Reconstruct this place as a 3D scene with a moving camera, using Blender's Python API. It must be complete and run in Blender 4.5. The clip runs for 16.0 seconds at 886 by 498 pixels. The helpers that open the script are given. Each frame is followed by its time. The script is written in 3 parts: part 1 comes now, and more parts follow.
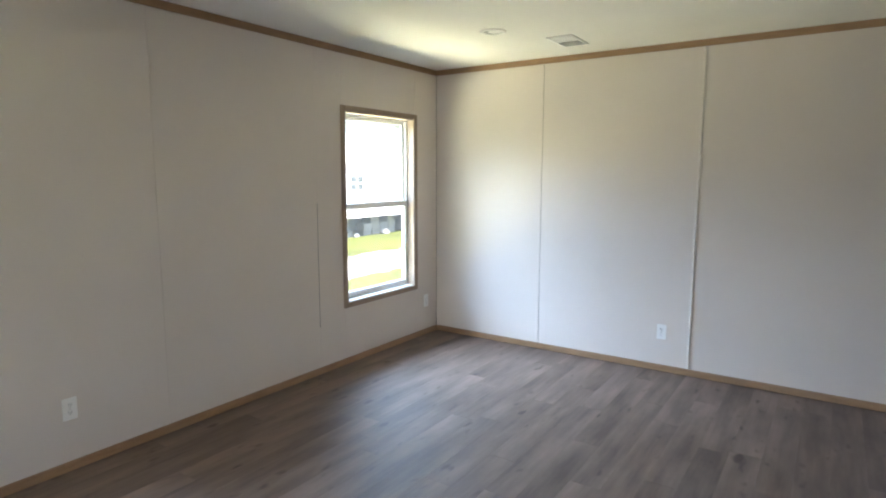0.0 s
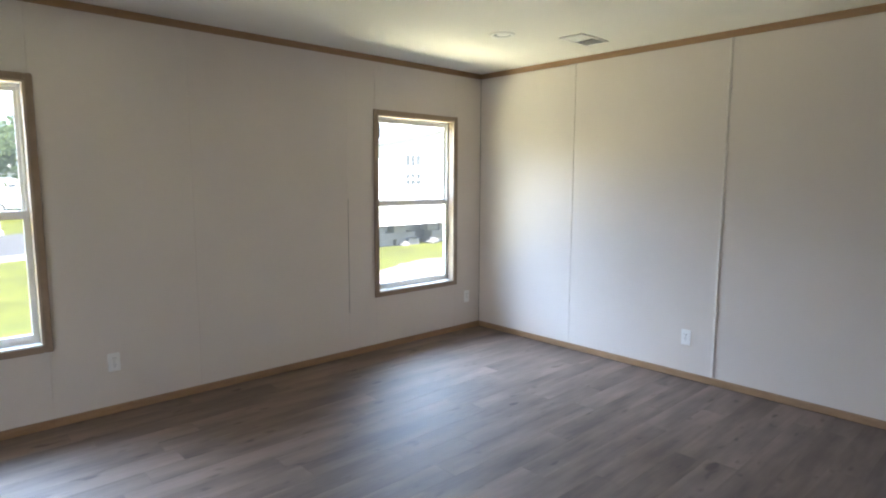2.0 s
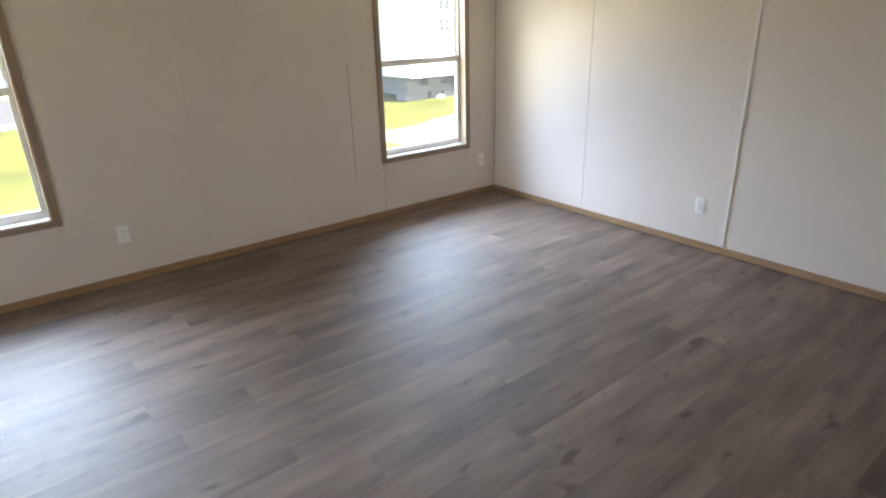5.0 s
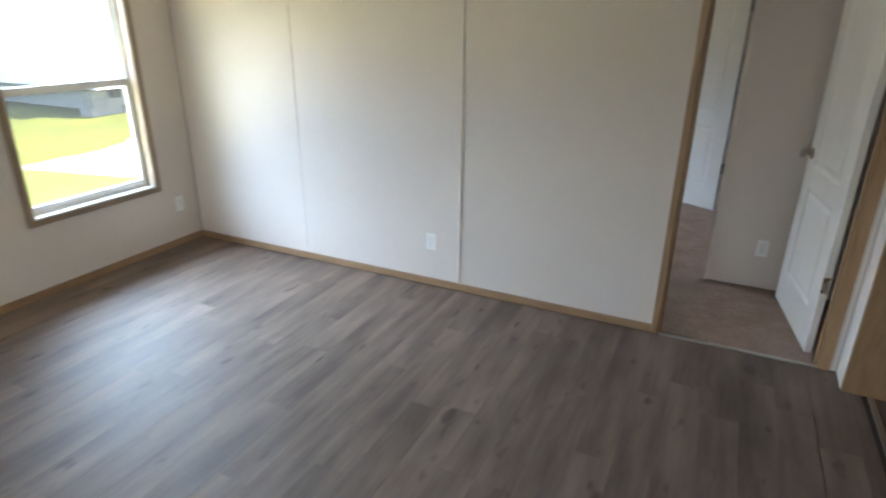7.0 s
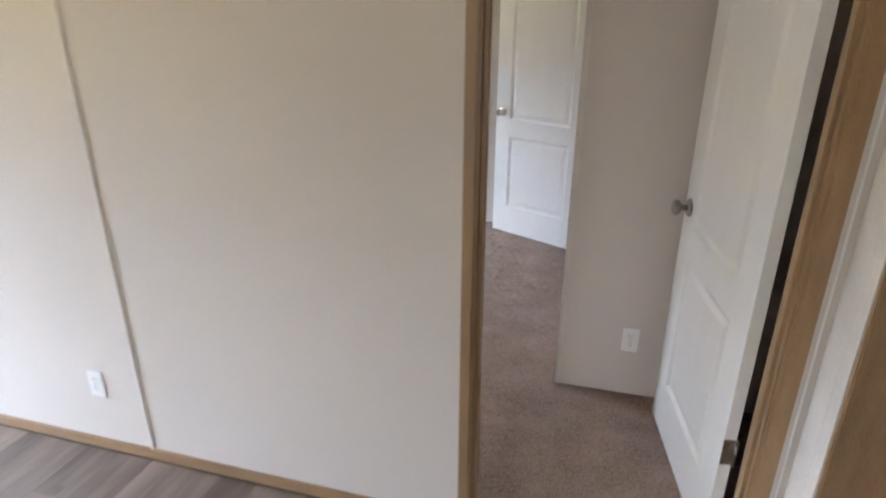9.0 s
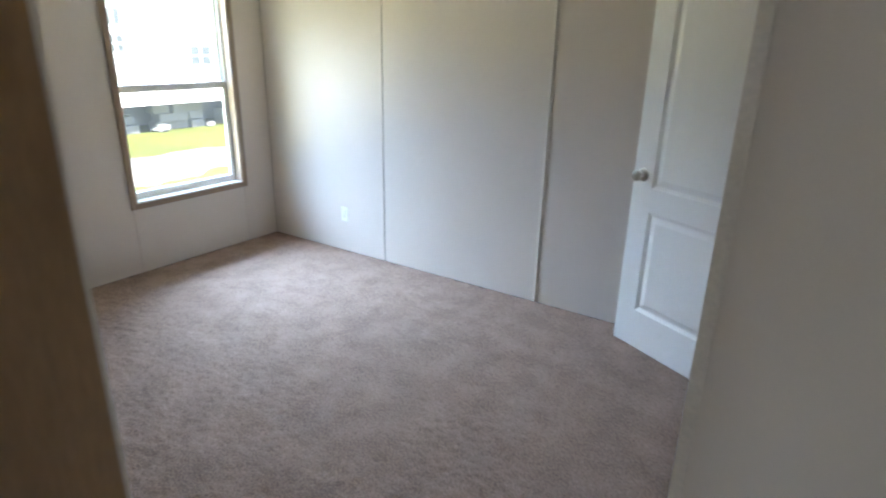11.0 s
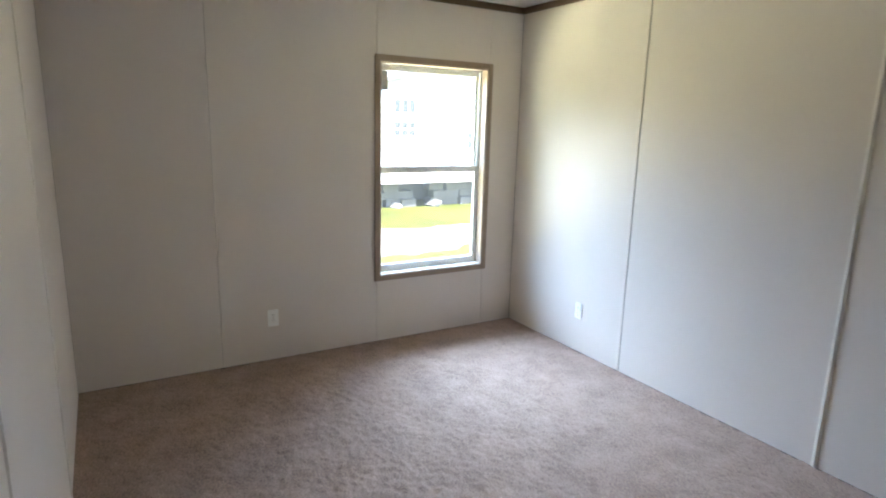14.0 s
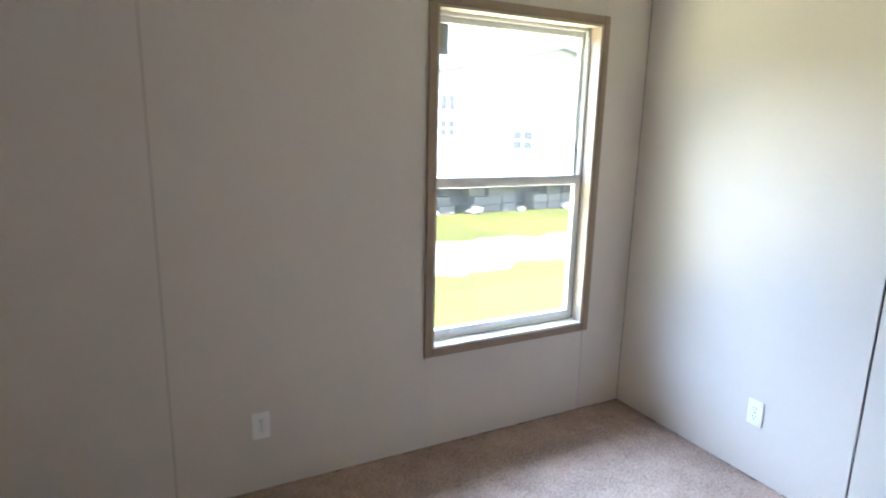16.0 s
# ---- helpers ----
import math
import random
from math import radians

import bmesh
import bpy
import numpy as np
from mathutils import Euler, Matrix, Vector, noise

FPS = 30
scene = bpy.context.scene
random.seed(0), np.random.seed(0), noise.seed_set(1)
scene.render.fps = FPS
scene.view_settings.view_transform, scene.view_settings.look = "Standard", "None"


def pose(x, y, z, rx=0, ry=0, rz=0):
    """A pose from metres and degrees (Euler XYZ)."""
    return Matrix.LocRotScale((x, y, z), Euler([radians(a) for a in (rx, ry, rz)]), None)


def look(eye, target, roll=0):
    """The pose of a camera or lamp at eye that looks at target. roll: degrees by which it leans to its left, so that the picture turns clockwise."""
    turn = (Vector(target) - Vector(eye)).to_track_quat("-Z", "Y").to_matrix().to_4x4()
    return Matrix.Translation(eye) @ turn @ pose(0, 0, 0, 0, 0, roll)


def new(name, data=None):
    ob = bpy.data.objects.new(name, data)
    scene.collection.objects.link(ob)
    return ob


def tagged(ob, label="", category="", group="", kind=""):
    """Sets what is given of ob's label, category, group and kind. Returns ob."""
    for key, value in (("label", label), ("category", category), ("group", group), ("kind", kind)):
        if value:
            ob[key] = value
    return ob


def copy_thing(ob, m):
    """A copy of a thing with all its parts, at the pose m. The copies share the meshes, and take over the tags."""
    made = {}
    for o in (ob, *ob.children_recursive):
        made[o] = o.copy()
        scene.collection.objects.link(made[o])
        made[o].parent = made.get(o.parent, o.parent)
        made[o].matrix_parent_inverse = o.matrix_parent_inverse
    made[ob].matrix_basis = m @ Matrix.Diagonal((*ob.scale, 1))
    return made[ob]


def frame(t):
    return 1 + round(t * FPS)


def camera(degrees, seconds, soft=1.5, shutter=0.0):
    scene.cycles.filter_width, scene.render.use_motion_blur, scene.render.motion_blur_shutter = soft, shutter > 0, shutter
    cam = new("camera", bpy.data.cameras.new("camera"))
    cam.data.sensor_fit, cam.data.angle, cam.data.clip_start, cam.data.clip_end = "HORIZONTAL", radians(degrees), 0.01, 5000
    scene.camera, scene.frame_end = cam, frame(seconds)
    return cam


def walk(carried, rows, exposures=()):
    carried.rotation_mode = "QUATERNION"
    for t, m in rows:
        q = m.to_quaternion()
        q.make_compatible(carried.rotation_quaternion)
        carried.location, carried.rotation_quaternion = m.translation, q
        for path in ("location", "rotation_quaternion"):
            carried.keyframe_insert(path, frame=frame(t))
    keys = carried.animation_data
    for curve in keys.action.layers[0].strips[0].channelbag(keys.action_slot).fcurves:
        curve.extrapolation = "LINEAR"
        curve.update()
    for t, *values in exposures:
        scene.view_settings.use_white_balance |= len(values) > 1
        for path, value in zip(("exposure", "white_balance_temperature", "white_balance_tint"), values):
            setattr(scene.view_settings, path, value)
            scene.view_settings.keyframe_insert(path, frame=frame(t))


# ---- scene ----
cam = camera(74.7, 16.0, soft=2.0, shutter=0.4)

EXPOSURES = ((0.0, 3.68, 6050, 13), (3.5, 3.5, 6300, 17), (6.0, 3.8, 6800, 16), (7.0, 3.75, 6350, 11), (8.0, 4.0, 6500, 16), (9.0, 4.3, 6650, 18),
             (11.5, 3.75, 5900, 9), (12.5, 3.8, 6150, 13), (13.5, 3.85, 6100, 11), (16.0, 3.75, 5900, 13))
PATH = [
    (0, (3.117, -4.49, 1.499), (2.005, -2.848, 1.24), 0.1),
    (0.5, (3.213, -4.377, 1.483), (1.997, -2.808, 1.232), -0.1),
    (1, (3.349, -4.211, 1.45), (2.049, -2.709, 1.21), -0.1),
    (1.5, (3.594, -4.105, 1.453), (2.212, -2.679, 1.215), 0.1),
    (2, (3.905, -4.1, 1.443), (2.448, -2.751, 1.204), 0.2),
    (2.5, (4.019, -4.132, 1.429), (2.498, -2.86, 1.166), 0.5),
    (3, (4.038, -4.141, 1.393), (2.467, -2.942, 1.083), 0.7),
    (3.5, (4.031, -4.131, 1.316), (2.436, -2.977, 0.963), 0.7),
    (3.7, (4.045, -4.098, 1.289), (2.463, -2.955, 0.855), 0.6),
    (5.8, (3.953, -3.667, 1.665), (2.574, -2.457, 0.87), -0.1),
    (6, (3.91, -3.665, 1.657), (2.593, -2.367, 0.892), 0.4),
    (6.5, (3.776, -3.466, 1.706), (2.701, -1.95, 0.966), 0.5),
    (7, (3.686, -3.142, 1.646), (2.877, -1.466, 0.912), 0.5),
    (7.5, (3.664, -2.741, 1.622), (3.06, -0.983, 0.882), 0.3),
    (8, (3.685, -2.281, 1.616), (3.183, -0.493, 0.875), 0.4),
    (8.5, (3.697, -1.844, 1.605), (3.23, -0.049, 0.857), 1.0),
    (9, (3.836, -1.425, 1.584), (3.333, 0.365, 0.849), 0.2),
    (9.2, (3.86, -1.251, 1.572), (3.364, 0.543, 0.841), 0.5),
    (11.3, (3.838, 0.047, 1.548), (2.634, 1.509, 0.905), 1.4),
    (11.5, (3.834, 0.077, 1.544), (2.524, 1.449, 0.908), 1.5),
    (12, (3.846, 0.107, 1.542), (2.327, 1.27, 0.959), 1.7),
    (12.5, (3.899, 0.095, 1.569), (2.29, 1.195, 1.115), 1.6),
    (13, (3.915, 0.104, 1.565), (2.284, 1.194, 1.176), 1.3),
    (13.5, (3.874, 0.182, 1.553), (2.229, 1.246, 1.155), 1.3),
    (14, (3.689, 0.307, 1.557), (2.006, 1.302, 1.139), 1.5),
    (14.5, (3.426, 0.46, 1.51), (1.678, 1.341, 1.099), 1.5),
    (15, (3.02, 0.625, 1.485), (1.225, 1.404, 1.074), 1.7),
    (15.5, (2.631, 0.748, 1.441), (0.811, 1.479, 1.048), 1.7),
    (16, (2.227, 0.848, 1.486), (0.494, 1.755, 1.07), 1.3),
]
walk(cam, [(t, look(eye, target, roll)) for t, eye, target, roll in PATH], EXPOSURES)

# ---- light ----
SUN_UP, SUN_TURN = 58.0, 72.0
world = bpy.data.worlds.new("sky")
scene.world = world
world.use_nodes = True
wn = world.node_tree
sky = wn.nodes.new("ShaderNodeTexSky")
sky.sky_type, sky.sun_disc = "NISHITA", False
sky.sun_elevation, sky.sun_rotation = radians(SUN_UP), radians(SUN_TURN)
sky.air_density, sky.dust_density = 1.0, 1.6
wn.nodes["Background"].inputs["Strength"].default_value = 0.07
wn.links.new(sky.outputs[0], wn.nodes["Background"].inputs["Color"])
sun = new("sun", bpy.data.lights.new("sun", "SUN"))
sun.data.energy, sun.data.angle, sun.data.color = 2.0, radians(0.5), (1.0, 0.95, 0.87)
_e, _r = radians(SUN_UP), radians(SUN_TURN)
sun.matrix_world = look((math.sin(_r) * math.cos(_e) * 40, math.cos(_r) * math.cos(_e) * 40, math.sin(_e) * 40), (0, 0, 0))


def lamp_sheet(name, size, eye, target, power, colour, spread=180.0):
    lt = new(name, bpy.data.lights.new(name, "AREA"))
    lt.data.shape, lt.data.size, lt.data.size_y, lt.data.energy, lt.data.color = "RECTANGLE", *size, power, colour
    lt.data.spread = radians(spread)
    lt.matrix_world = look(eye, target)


# added lamps stand in for open sky and sunlit grass below, lighting the windows
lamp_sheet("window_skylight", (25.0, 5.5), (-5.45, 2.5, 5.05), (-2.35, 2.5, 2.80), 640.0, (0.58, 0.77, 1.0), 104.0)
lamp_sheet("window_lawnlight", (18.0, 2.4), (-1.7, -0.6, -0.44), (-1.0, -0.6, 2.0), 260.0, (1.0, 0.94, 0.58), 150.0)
# added fill lamp beyond the unseen south windows, brightens the partition
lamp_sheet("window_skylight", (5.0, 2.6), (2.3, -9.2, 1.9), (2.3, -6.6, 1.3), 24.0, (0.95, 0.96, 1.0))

# ---- materials ----
def mat(name, base, rough=0.6, metal=0.0, dark=0.85, light=1.1, scale=6.0, stretch=(1, 1, 1), bump=0.1, fine=120.0, spec=0.5,
        vary=0.0, island=0.0, coat=0.0, grain=0.4):
    """A surface with stains at a large scale, grain at a fine one, and relief."""
    m = bpy.data.materials.new(name)
    m.use_nodes = True
    n, l = m.node_tree.nodes, m.node_tree.links
    b = n["Principled BSDF"]
    co = n.new("ShaderNodeTexCoord")
    mp = n.new("ShaderNodeMapping")
    mp.inputs["Scale"].default_value = stretch
    l.new(co.outputs["Object"], mp.inputs["Vector"])
    big, small = n.new("ShaderNodeTexNoise"), n.new("ShaderNodeTexNoise")
    big.inputs["Scale"].default_value, big.inputs["Detail"].default_value = scale, 5
    small.inputs["Scale"].default_value, small.inputs["Detail"].default_value = fine, 3
    l.new(mp.outputs[0], big.inputs["Vector"])
    l.new(mp.outputs[0], small.inputs["Vector"])
    add = n.new("ShaderNodeMath")
    add.operation = "MULTIPLY_ADD"
    l.new(small.outputs["Fac"], add.inputs[0])
    add.inputs[1].default_value = grain
    mul = n.new("ShaderNodeMath")
    mul.operation = "MULTIPLY"
    mul.inputs[1].default_value = 1 - grain
    l.new(big.outputs["Fac"], mul.inputs[0])
    l.new(mul.outputs[0], add.inputs[2])
    ramp = n.new("ShaderNodeValToRGB")
    ramp.color_ramp.elements[0].position, ramp.color_ramp.elements[1].position = 0.3, 0.7
    ramp.color_ramp.elements[0].color = (*[c * dark for c in base], 1)
    ramp.color_ramp.elements[1].color = (*[min(1, c * light) for c in base], 1)
    l.new(add.outputs[0], ramp.inputs[0])
    out = ramp.outputs[0]
    if vary or island:
        hsv = n.new("ShaderNodeHueSaturation")
        src = n.new("ShaderNodeObjectInfo").outputs["Random"] if vary else n.new("ShaderNodeNewGeometry").outputs["Random Per Island"]
        rng = n.new("ShaderNodeMapRange")
        rng.inputs["To Min"].default_value, rng.inputs["To Max"].default_value = 1 - (vary or island), 1 + (vary or island)
        l.new(src, rng.inputs["Value"])
        l.new(rng.outputs[0], hsv.inputs["Value"])
        l.new(out, hsv.inputs["Color"])
        out = hsv.outputs[0]
    l.new(out, b.inputs["Base Color"])
    rr = n.new("ShaderNodeMapRange")
    rr.inputs["To Min"].default_value, rr.inputs["To Max"].default_value = max(0.02, rough - 0.08), min(1, rough + 0.08)
    l.new(big.outputs["Fac"], rr.inputs["Value"])
    l.new(rr.outputs[0], b.inputs["Roughness"])
    b.inputs["Metallic"].default_value = metal
    b.inputs["Specular IOR Level"].default_value = spec
    b.inputs["Coat Weight"].default_value = coat
    if bump:
        bp = n.new("ShaderNodeBump")
        bp.inputs["Strength"].default_value, bp.inputs["Distance"].default_value = bump, 0.004
        l.new(small.outputs["Fac"], bp.inputs["Height"])
        l.new(bp.outputs[0], b.inputs["Normal"])
    return m


def plank_mat(name):
    """Grey-brown printed vinyl plank: long grain along y, cloudy dark patches, small knots, satin wear layer."""
    m = bpy.data.materials.new(name)
    m.use_nodes = True
    n, l = m.node_tree.nodes, m.node_tree.links
    b = n["Principled BSDF"]
    co, info = n.new("ShaderNodeTexCoord"), n.new("ShaderNodeObjectInfo")
    shift = n.new("ShaderNodeVectorMath")
    shift.operation = "MULTIPLY_ADD"
    comb = n.new("ShaderNodeCombineXYZ")
    for k in range(3):
        l.new(info.outputs["Random"], comb.inputs[k])
    l.new(comb.outputs[0], shift.inputs[0])
    shift.inputs[1].default_value = (17, 31, 7)
    l.new(co.outputs["Object"], shift.inputs[2])

    def tex(sx, sy, detail, rough=0.55):
        mp = n.new("ShaderNodeMapping")
        mp.inputs["Scale"].default_value = (sx, sy, 1)
        l.new(shift.outputs[0], mp.inputs["Vector"])
        t = n.new("ShaderNodeTexNoise")
        t.inputs["Scale"].default_value, t.inputs["Detail"].default_value, t.inputs["Roughness"].default_value = 1, detail, rough
        l.new(mp.outputs[0], t.inputs["Vector"])
        return t
    grain, cloud, knot = tex(42, 2.2, 3, 0.5), tex(6, 1.3, 4, 0.55), tex(15, 6, 1)
    r1 = n.new("ShaderNodeValToRGB")
    r1.color_ramp.elements[0].position, r1.color_ramp.elements[1].position = 0.34, 0.66
    r1.color_ramp.elements[0].color, r1.color_ramp.elements[1].color = (0.084, 0.057, 0.042, 1), (0.212, 0.153, 0.120, 1)
    mix = n.new("ShaderNodeMath")
    mix.operation = "MULTIPLY_ADD"
    l.new(grain.outputs["Fac"], mix.inputs[0])
    mix.inputs[1].default_value = 0.16
    half = n.new("ShaderNodeMath")
    half.operation = "MULTIPLY"
    half.inputs[1].default_value = 0.84
    l.new(cloud.outputs["Fac"], half.inputs[0])
    l.new(half.outputs[0], mix.inputs[2])
    l.new(mix.outputs[0], r1.inputs[0])
    r2 = n.new("ShaderNodeValToRGB")
    r2.color_ramp.elements[0].position, r2.color_ramp.elements[1].position = 0.22, 0.33
    r2.color_ramp.elements[0].color, r2.color_ramp.elements[1].color = (0.5, 0.47, 0.44, 1), (1, 1, 1, 1)
    l.new(knot.outputs["Fac"], r2.inputs[0])
    mm = n.new("ShaderNodeMix")
    mm.data_type, mm.blend_type = "RGBA", "MULTIPLY"
    mm.inputs["Factor"].default_value = 1
    l.new(r1.outputs[0], mm.inputs["A"])
    l.new(r2.outputs[0], mm.inputs["B"])
    hsv = n.new("ShaderNodeHueSaturation")
    rng = n.new("ShaderNodeMapRange")
    rng.inputs["To Min"].default_value, rng.inputs["To Max"].default_value = 0.95, 1.05
    l.new(info.outputs["Random"], rng.inputs["Value"])
    l.new(rng.outputs[0], hsv.inputs["Value"])
    l.new(mm.outputs["Result"], hsv.inputs["Color"])
    l.new(hsv.outputs[0], b.inputs["Base Color"])
    rr = n.new("ShaderNodeMapRange")
    rr.inputs["To Min"].default_value, rr.inputs["To Max"].default_value = 0.52, 0.66
    l.new(cloud.outputs["Fac"], rr.inputs["Value"])
    l.new(rr.outputs[0], b.inputs["Roughness"])
    b.inputs["Specular IOR Level"].default_value = 0.5
    wav = n.new("ShaderNodeTexNoise")
    wav.inputs["Scale"].default_value, wav.inputs["Detail"].default_value = 11, 2
    l.new(co.outputs["Object"], wav.inputs["Vector"])
    b1, b2 = n.new("ShaderNodeBump"), n.new("ShaderNodeBump")
    b1.inputs["Strength"].default_value, b1.inputs["Distance"].default_value = 0.25, 0.004
    b2.inputs["Strength"].default_value, b2.inputs["Distance"].default_value = 0.12, 0.002
    l.new(wav.outputs["Fac"], b1.inputs["Height"])
    l.new(grain.outputs["Fac"], b2.inputs["Height"])
    l.new(b1.outputs[0], b2.inputs["Normal"])
    l.new(b2.outputs[0], b.inputs["Normal"])
    return m


def glass_mat(name):
    m = bpy.data.materials.new(name)
    m.use_nodes = True
    n, l = m.node_tree.nodes, m.node_tree.links
    n.remove(n["Principled BSDF"])
    tr, gl, mx = n.new("ShaderNodeBsdfTransparent"), n.new("ShaderNodeBsdfGlossy"), n.new("ShaderNodeMixShader")
    lw, pw, ma = n.new("ShaderNodeLayerWeight"), n.new("ShaderNodeMath"), n.new("ShaderNodeMath")
    tr.inputs["Color"].default_value = (0.95, 0.965, 0.96, 1)
    gl.inputs["Roughness"].default_value = 0.03
    pw.operation, ma.operation = "POWER", "MULTIPLY_ADD"
    pw.inputs[1].default_value = 4.0
    ma.inputs[1].default_value, ma.inputs[2].default_value = 0.6, 0.03
    l.new(lw.outputs["Facing"], pw.inputs[0])
    l.new(pw.outputs[0], ma.inputs[0])
    l.new(ma.outputs[0], mx.inputs[0])
    l.new(tr.outputs[0], mx.inputs[1])
    l.new(gl.outputs[0], mx.inputs[2])
    # thin translucent layer stands in for veiling glare over the view outside
    veil, veiled = n.new("ShaderNodeBsdfTranslucent"), n.new("ShaderNodeMixShader")
    veil.inputs["Color"].default_value = (0.9, 0.9, 0.88, 1)
    veiled.inputs[0].default_value = 0.007
    l.new(mx.outputs[0], veiled.inputs[1])
    l.new(veil.outputs[0], veiled.inputs[2])
    l.new(veiled.outputs[0], n["Material Output"].inputs["Surface"])
    return m


WALL = mat("vinyl_wallboard", (0.705, 0.638, 0.585), 0.78, dark=0.95, light=1.04, scale=1.6, bump=0.05, fine=420, spec=0.15)
# near black, so wallboard gaps and the seam strip read dark
CORE = mat("gypsum_core", (0.05, 0.045, 0.04), 0.9)
CEIL = mat("ceiling_paint", (0.80, 0.78, 0.74), 0.9, dark=0.95, light=1.04, scale=2, bump=0.35, fine=160)
BATTEN = mat("vinyl_batten", (0.74, 0.68, 0.62), 0.4, bump=0.02)
TRIM = mat("wood_trim", (0.35, 0.215, 0.112), 0.45, dark=0.75, light=1.2, scale=5, stretch=(6, 6, 1.2), bump=0.08, fine=60)
TRIMH = mat("wood_trim_level", (0.34, 0.21, 0.115), 0.45, dark=0.75, light=1.2, scale=5, stretch=(1.2, 1.2, 9), bump=0.08, fine=60)
DARKTRIM = mat("walnut_trim", (0.12, 0.072, 0.042), 0.45, dark=0.75, light=1.2, scale=5, stretch=(1.2, 1.2, 9), bump=0.08, fine=60)
WINTRIM = mat("window_trim", (0.32, 0.235, 0.17), 0.5, dark=0.8, light=1.15, scale=7, bump=0.06, fine=70)
# casing tan made paler for the light falling on the reveals
REVEAL = mat("lit_tan_liner", (0.52, 0.42, 0.33), 0.5, dark=0.9, light=1.06, scale=7, bump=0.04)
VINYL = mat("white_vinyl", (0.84, 0.82, 0.78), 0.4, dark=0.94, light=1.03, bump=0.01)
WHITE = mat("white_door_paint", (0.86, 0.85, 0.83), 0.38, dark=0.97, light=1.02, scale=3, stretch=(3, 3, 0.5), bump=0.05, fine=90)
PLATE = mat("white_plastic", (0.88, 0.87, 0.85), 0.3, dark=0.97, light=1.02, bump=0.0)
DARK = mat("dark_slot", (0.03, 0.03, 0.03), 0.6, bump=0.0)
NICKEL = mat("satin_nickel", (0.42, 0.39, 0.35), 0.28, 1.0, dark=0.9, light=1.1, bump=0.02)
STEEL = mat("brushed_strip", (0.55, 0.53, 0.50), 0.35, 1.0, dark=0.85, light=1.1, bump=0.03)
CARPET = mat("carpet_pile", (0.345, 0.254, 0.214), 0.95, dark=0.58, light=1.40, scale=6, bump=1.0, fine=105, grain=0.62, spec=0.05)
PLANK = plank_mat("vinyl_plank")
GLASS = glass_mat("window_glass")
STICK = mat("grey_label", (0.30, 0.31, 0.33), 0.6, bump=0.0)
CAB = mat("cabinet_wood", (0.17, 0.095, 0.048), 0.45, dark=0.65, light=1.2, scale=4, stretch=(8, 8, 0.8), bump=0.06, fine=50)
GRASS = mat("lawn", (0.080, 0.086, 0.014), 0.9, dark=0.55, light=1.6, scale=0.9, bump=0.8, fine=30, spec=0.1)
DIRT = mat("pale_dirt", (0.29, 0.25, 0.205), 0.95, dark=0.75, light=1.25, scale=1.5, bump=0.8, fine=25, spec=0.1)
ROAD = mat("worn_asphalt", (0.06, 0.058, 0.056), 0.9, dark=0.75, light=1.3, scale=1.2, bump=0.6, fine=60)
SIDING = mat("white_siding", (0.78, 0.78, 0.76), 0.55, dark=0.94, light=1.03, scale=1.2, bump=0.02)
BLUE = mat("pale_blue_siding", (0.27, 0.41, 0.48), 0.55, dark=0.92, light=1.05, scale=1.2, bump=0.02)
SHINGLE = mat("grey_shingles", (0.20, 0.198, 0.193), 0.9, dark=0.8, light=1.2, scale=3, bump=0.5, fine=40)
BLOCK = mat("concrete_block", (0.18, 0.175, 0.165), 0.9, dark=0.8, light=1.2, scale=4, bump=0.5, fine=50, vary=0.15)
# grey mixed for the hazy shade under the raised home
SHADE = mat("crawl_shade_grey", (0.20, 0.205, 0.21), 0.8)
BARK = mat("bark", (0.12, 0.09, 0.065), 0.9, dark=0.6, light=1.3, scale=3, stretch=(4, 4, 1), bump=0.9, fine=25)
LEAF = mat("leaf", (0.12, 0.155, 0.075), 0.6, dark=0.7, light=1.3, island=0.35, bump=0.0)
_n, _l = LEAF.node_tree.nodes, LEAF.node_tree.links
_thin, _mix = _n.new("ShaderNodeBsdfTranslucent"), _n.new("ShaderNodeMixShader")
_thin.inputs["Color"].default_value = (0.20, 0.26, 0.09, 1)
_l.new(_n["Principled BSDF"].outputs[0], _mix.inputs[1])
_l.new(_thin.outputs[0], _mix.inputs[2])
_l.new(_mix.outputs[0], _n["Material Output"].inputs["Surface"])


# ---- builders ----
def box(bm, x0, y0, z0, x1, y1, z1, bevel=0.0):
    r = bmesh.ops.create_cube(bm, size=1.0)["verts"]
    bmesh.ops.transform(bm, matrix=Matrix.Translation(((x0 + x1) / 2, (y0 + y1) / 2, (z0 + z1) / 2)) @ Matrix.Diagonal((x1 - x0, y1 - y0, z1 - z0, 1)), verts=r)
    if bevel:
        bmesh.ops.bevel(bm, geom=list({e for v in r for e in v.link_edges}), offset=bevel, segments=2, affect="EDGES", clamp_overlap=True)
    return bm


def made(*a, bevel=0.0):
    return box(bmesh.new(), *a, bevel=bevel)


def lathe(bm, rings, m=None, seg=24):
    """Closed turned body about z from (radius, height) rings."""
    m = m or Matrix()
    loops = [[bm.verts.new(m @ Vector((r * math.cos(2 * math.pi * k / seg), r * math.sin(2 * math.pi * k / seg), h))) for k in range(seg)] for r, h in rings]
    for a, b in zip(loops, loops[1:]):
        for k in range(seg):
            bm.faces.new((a[k], a[(k + 1) % seg], b[(k + 1) % seg], b[k])).smooth = True
    bm.faces.new(list(reversed(loops[0])))
    bm.faces.new(loops[-1])
    bmesh.ops.recalc_face_normals(bm, faces=bm.faces)
    return bm


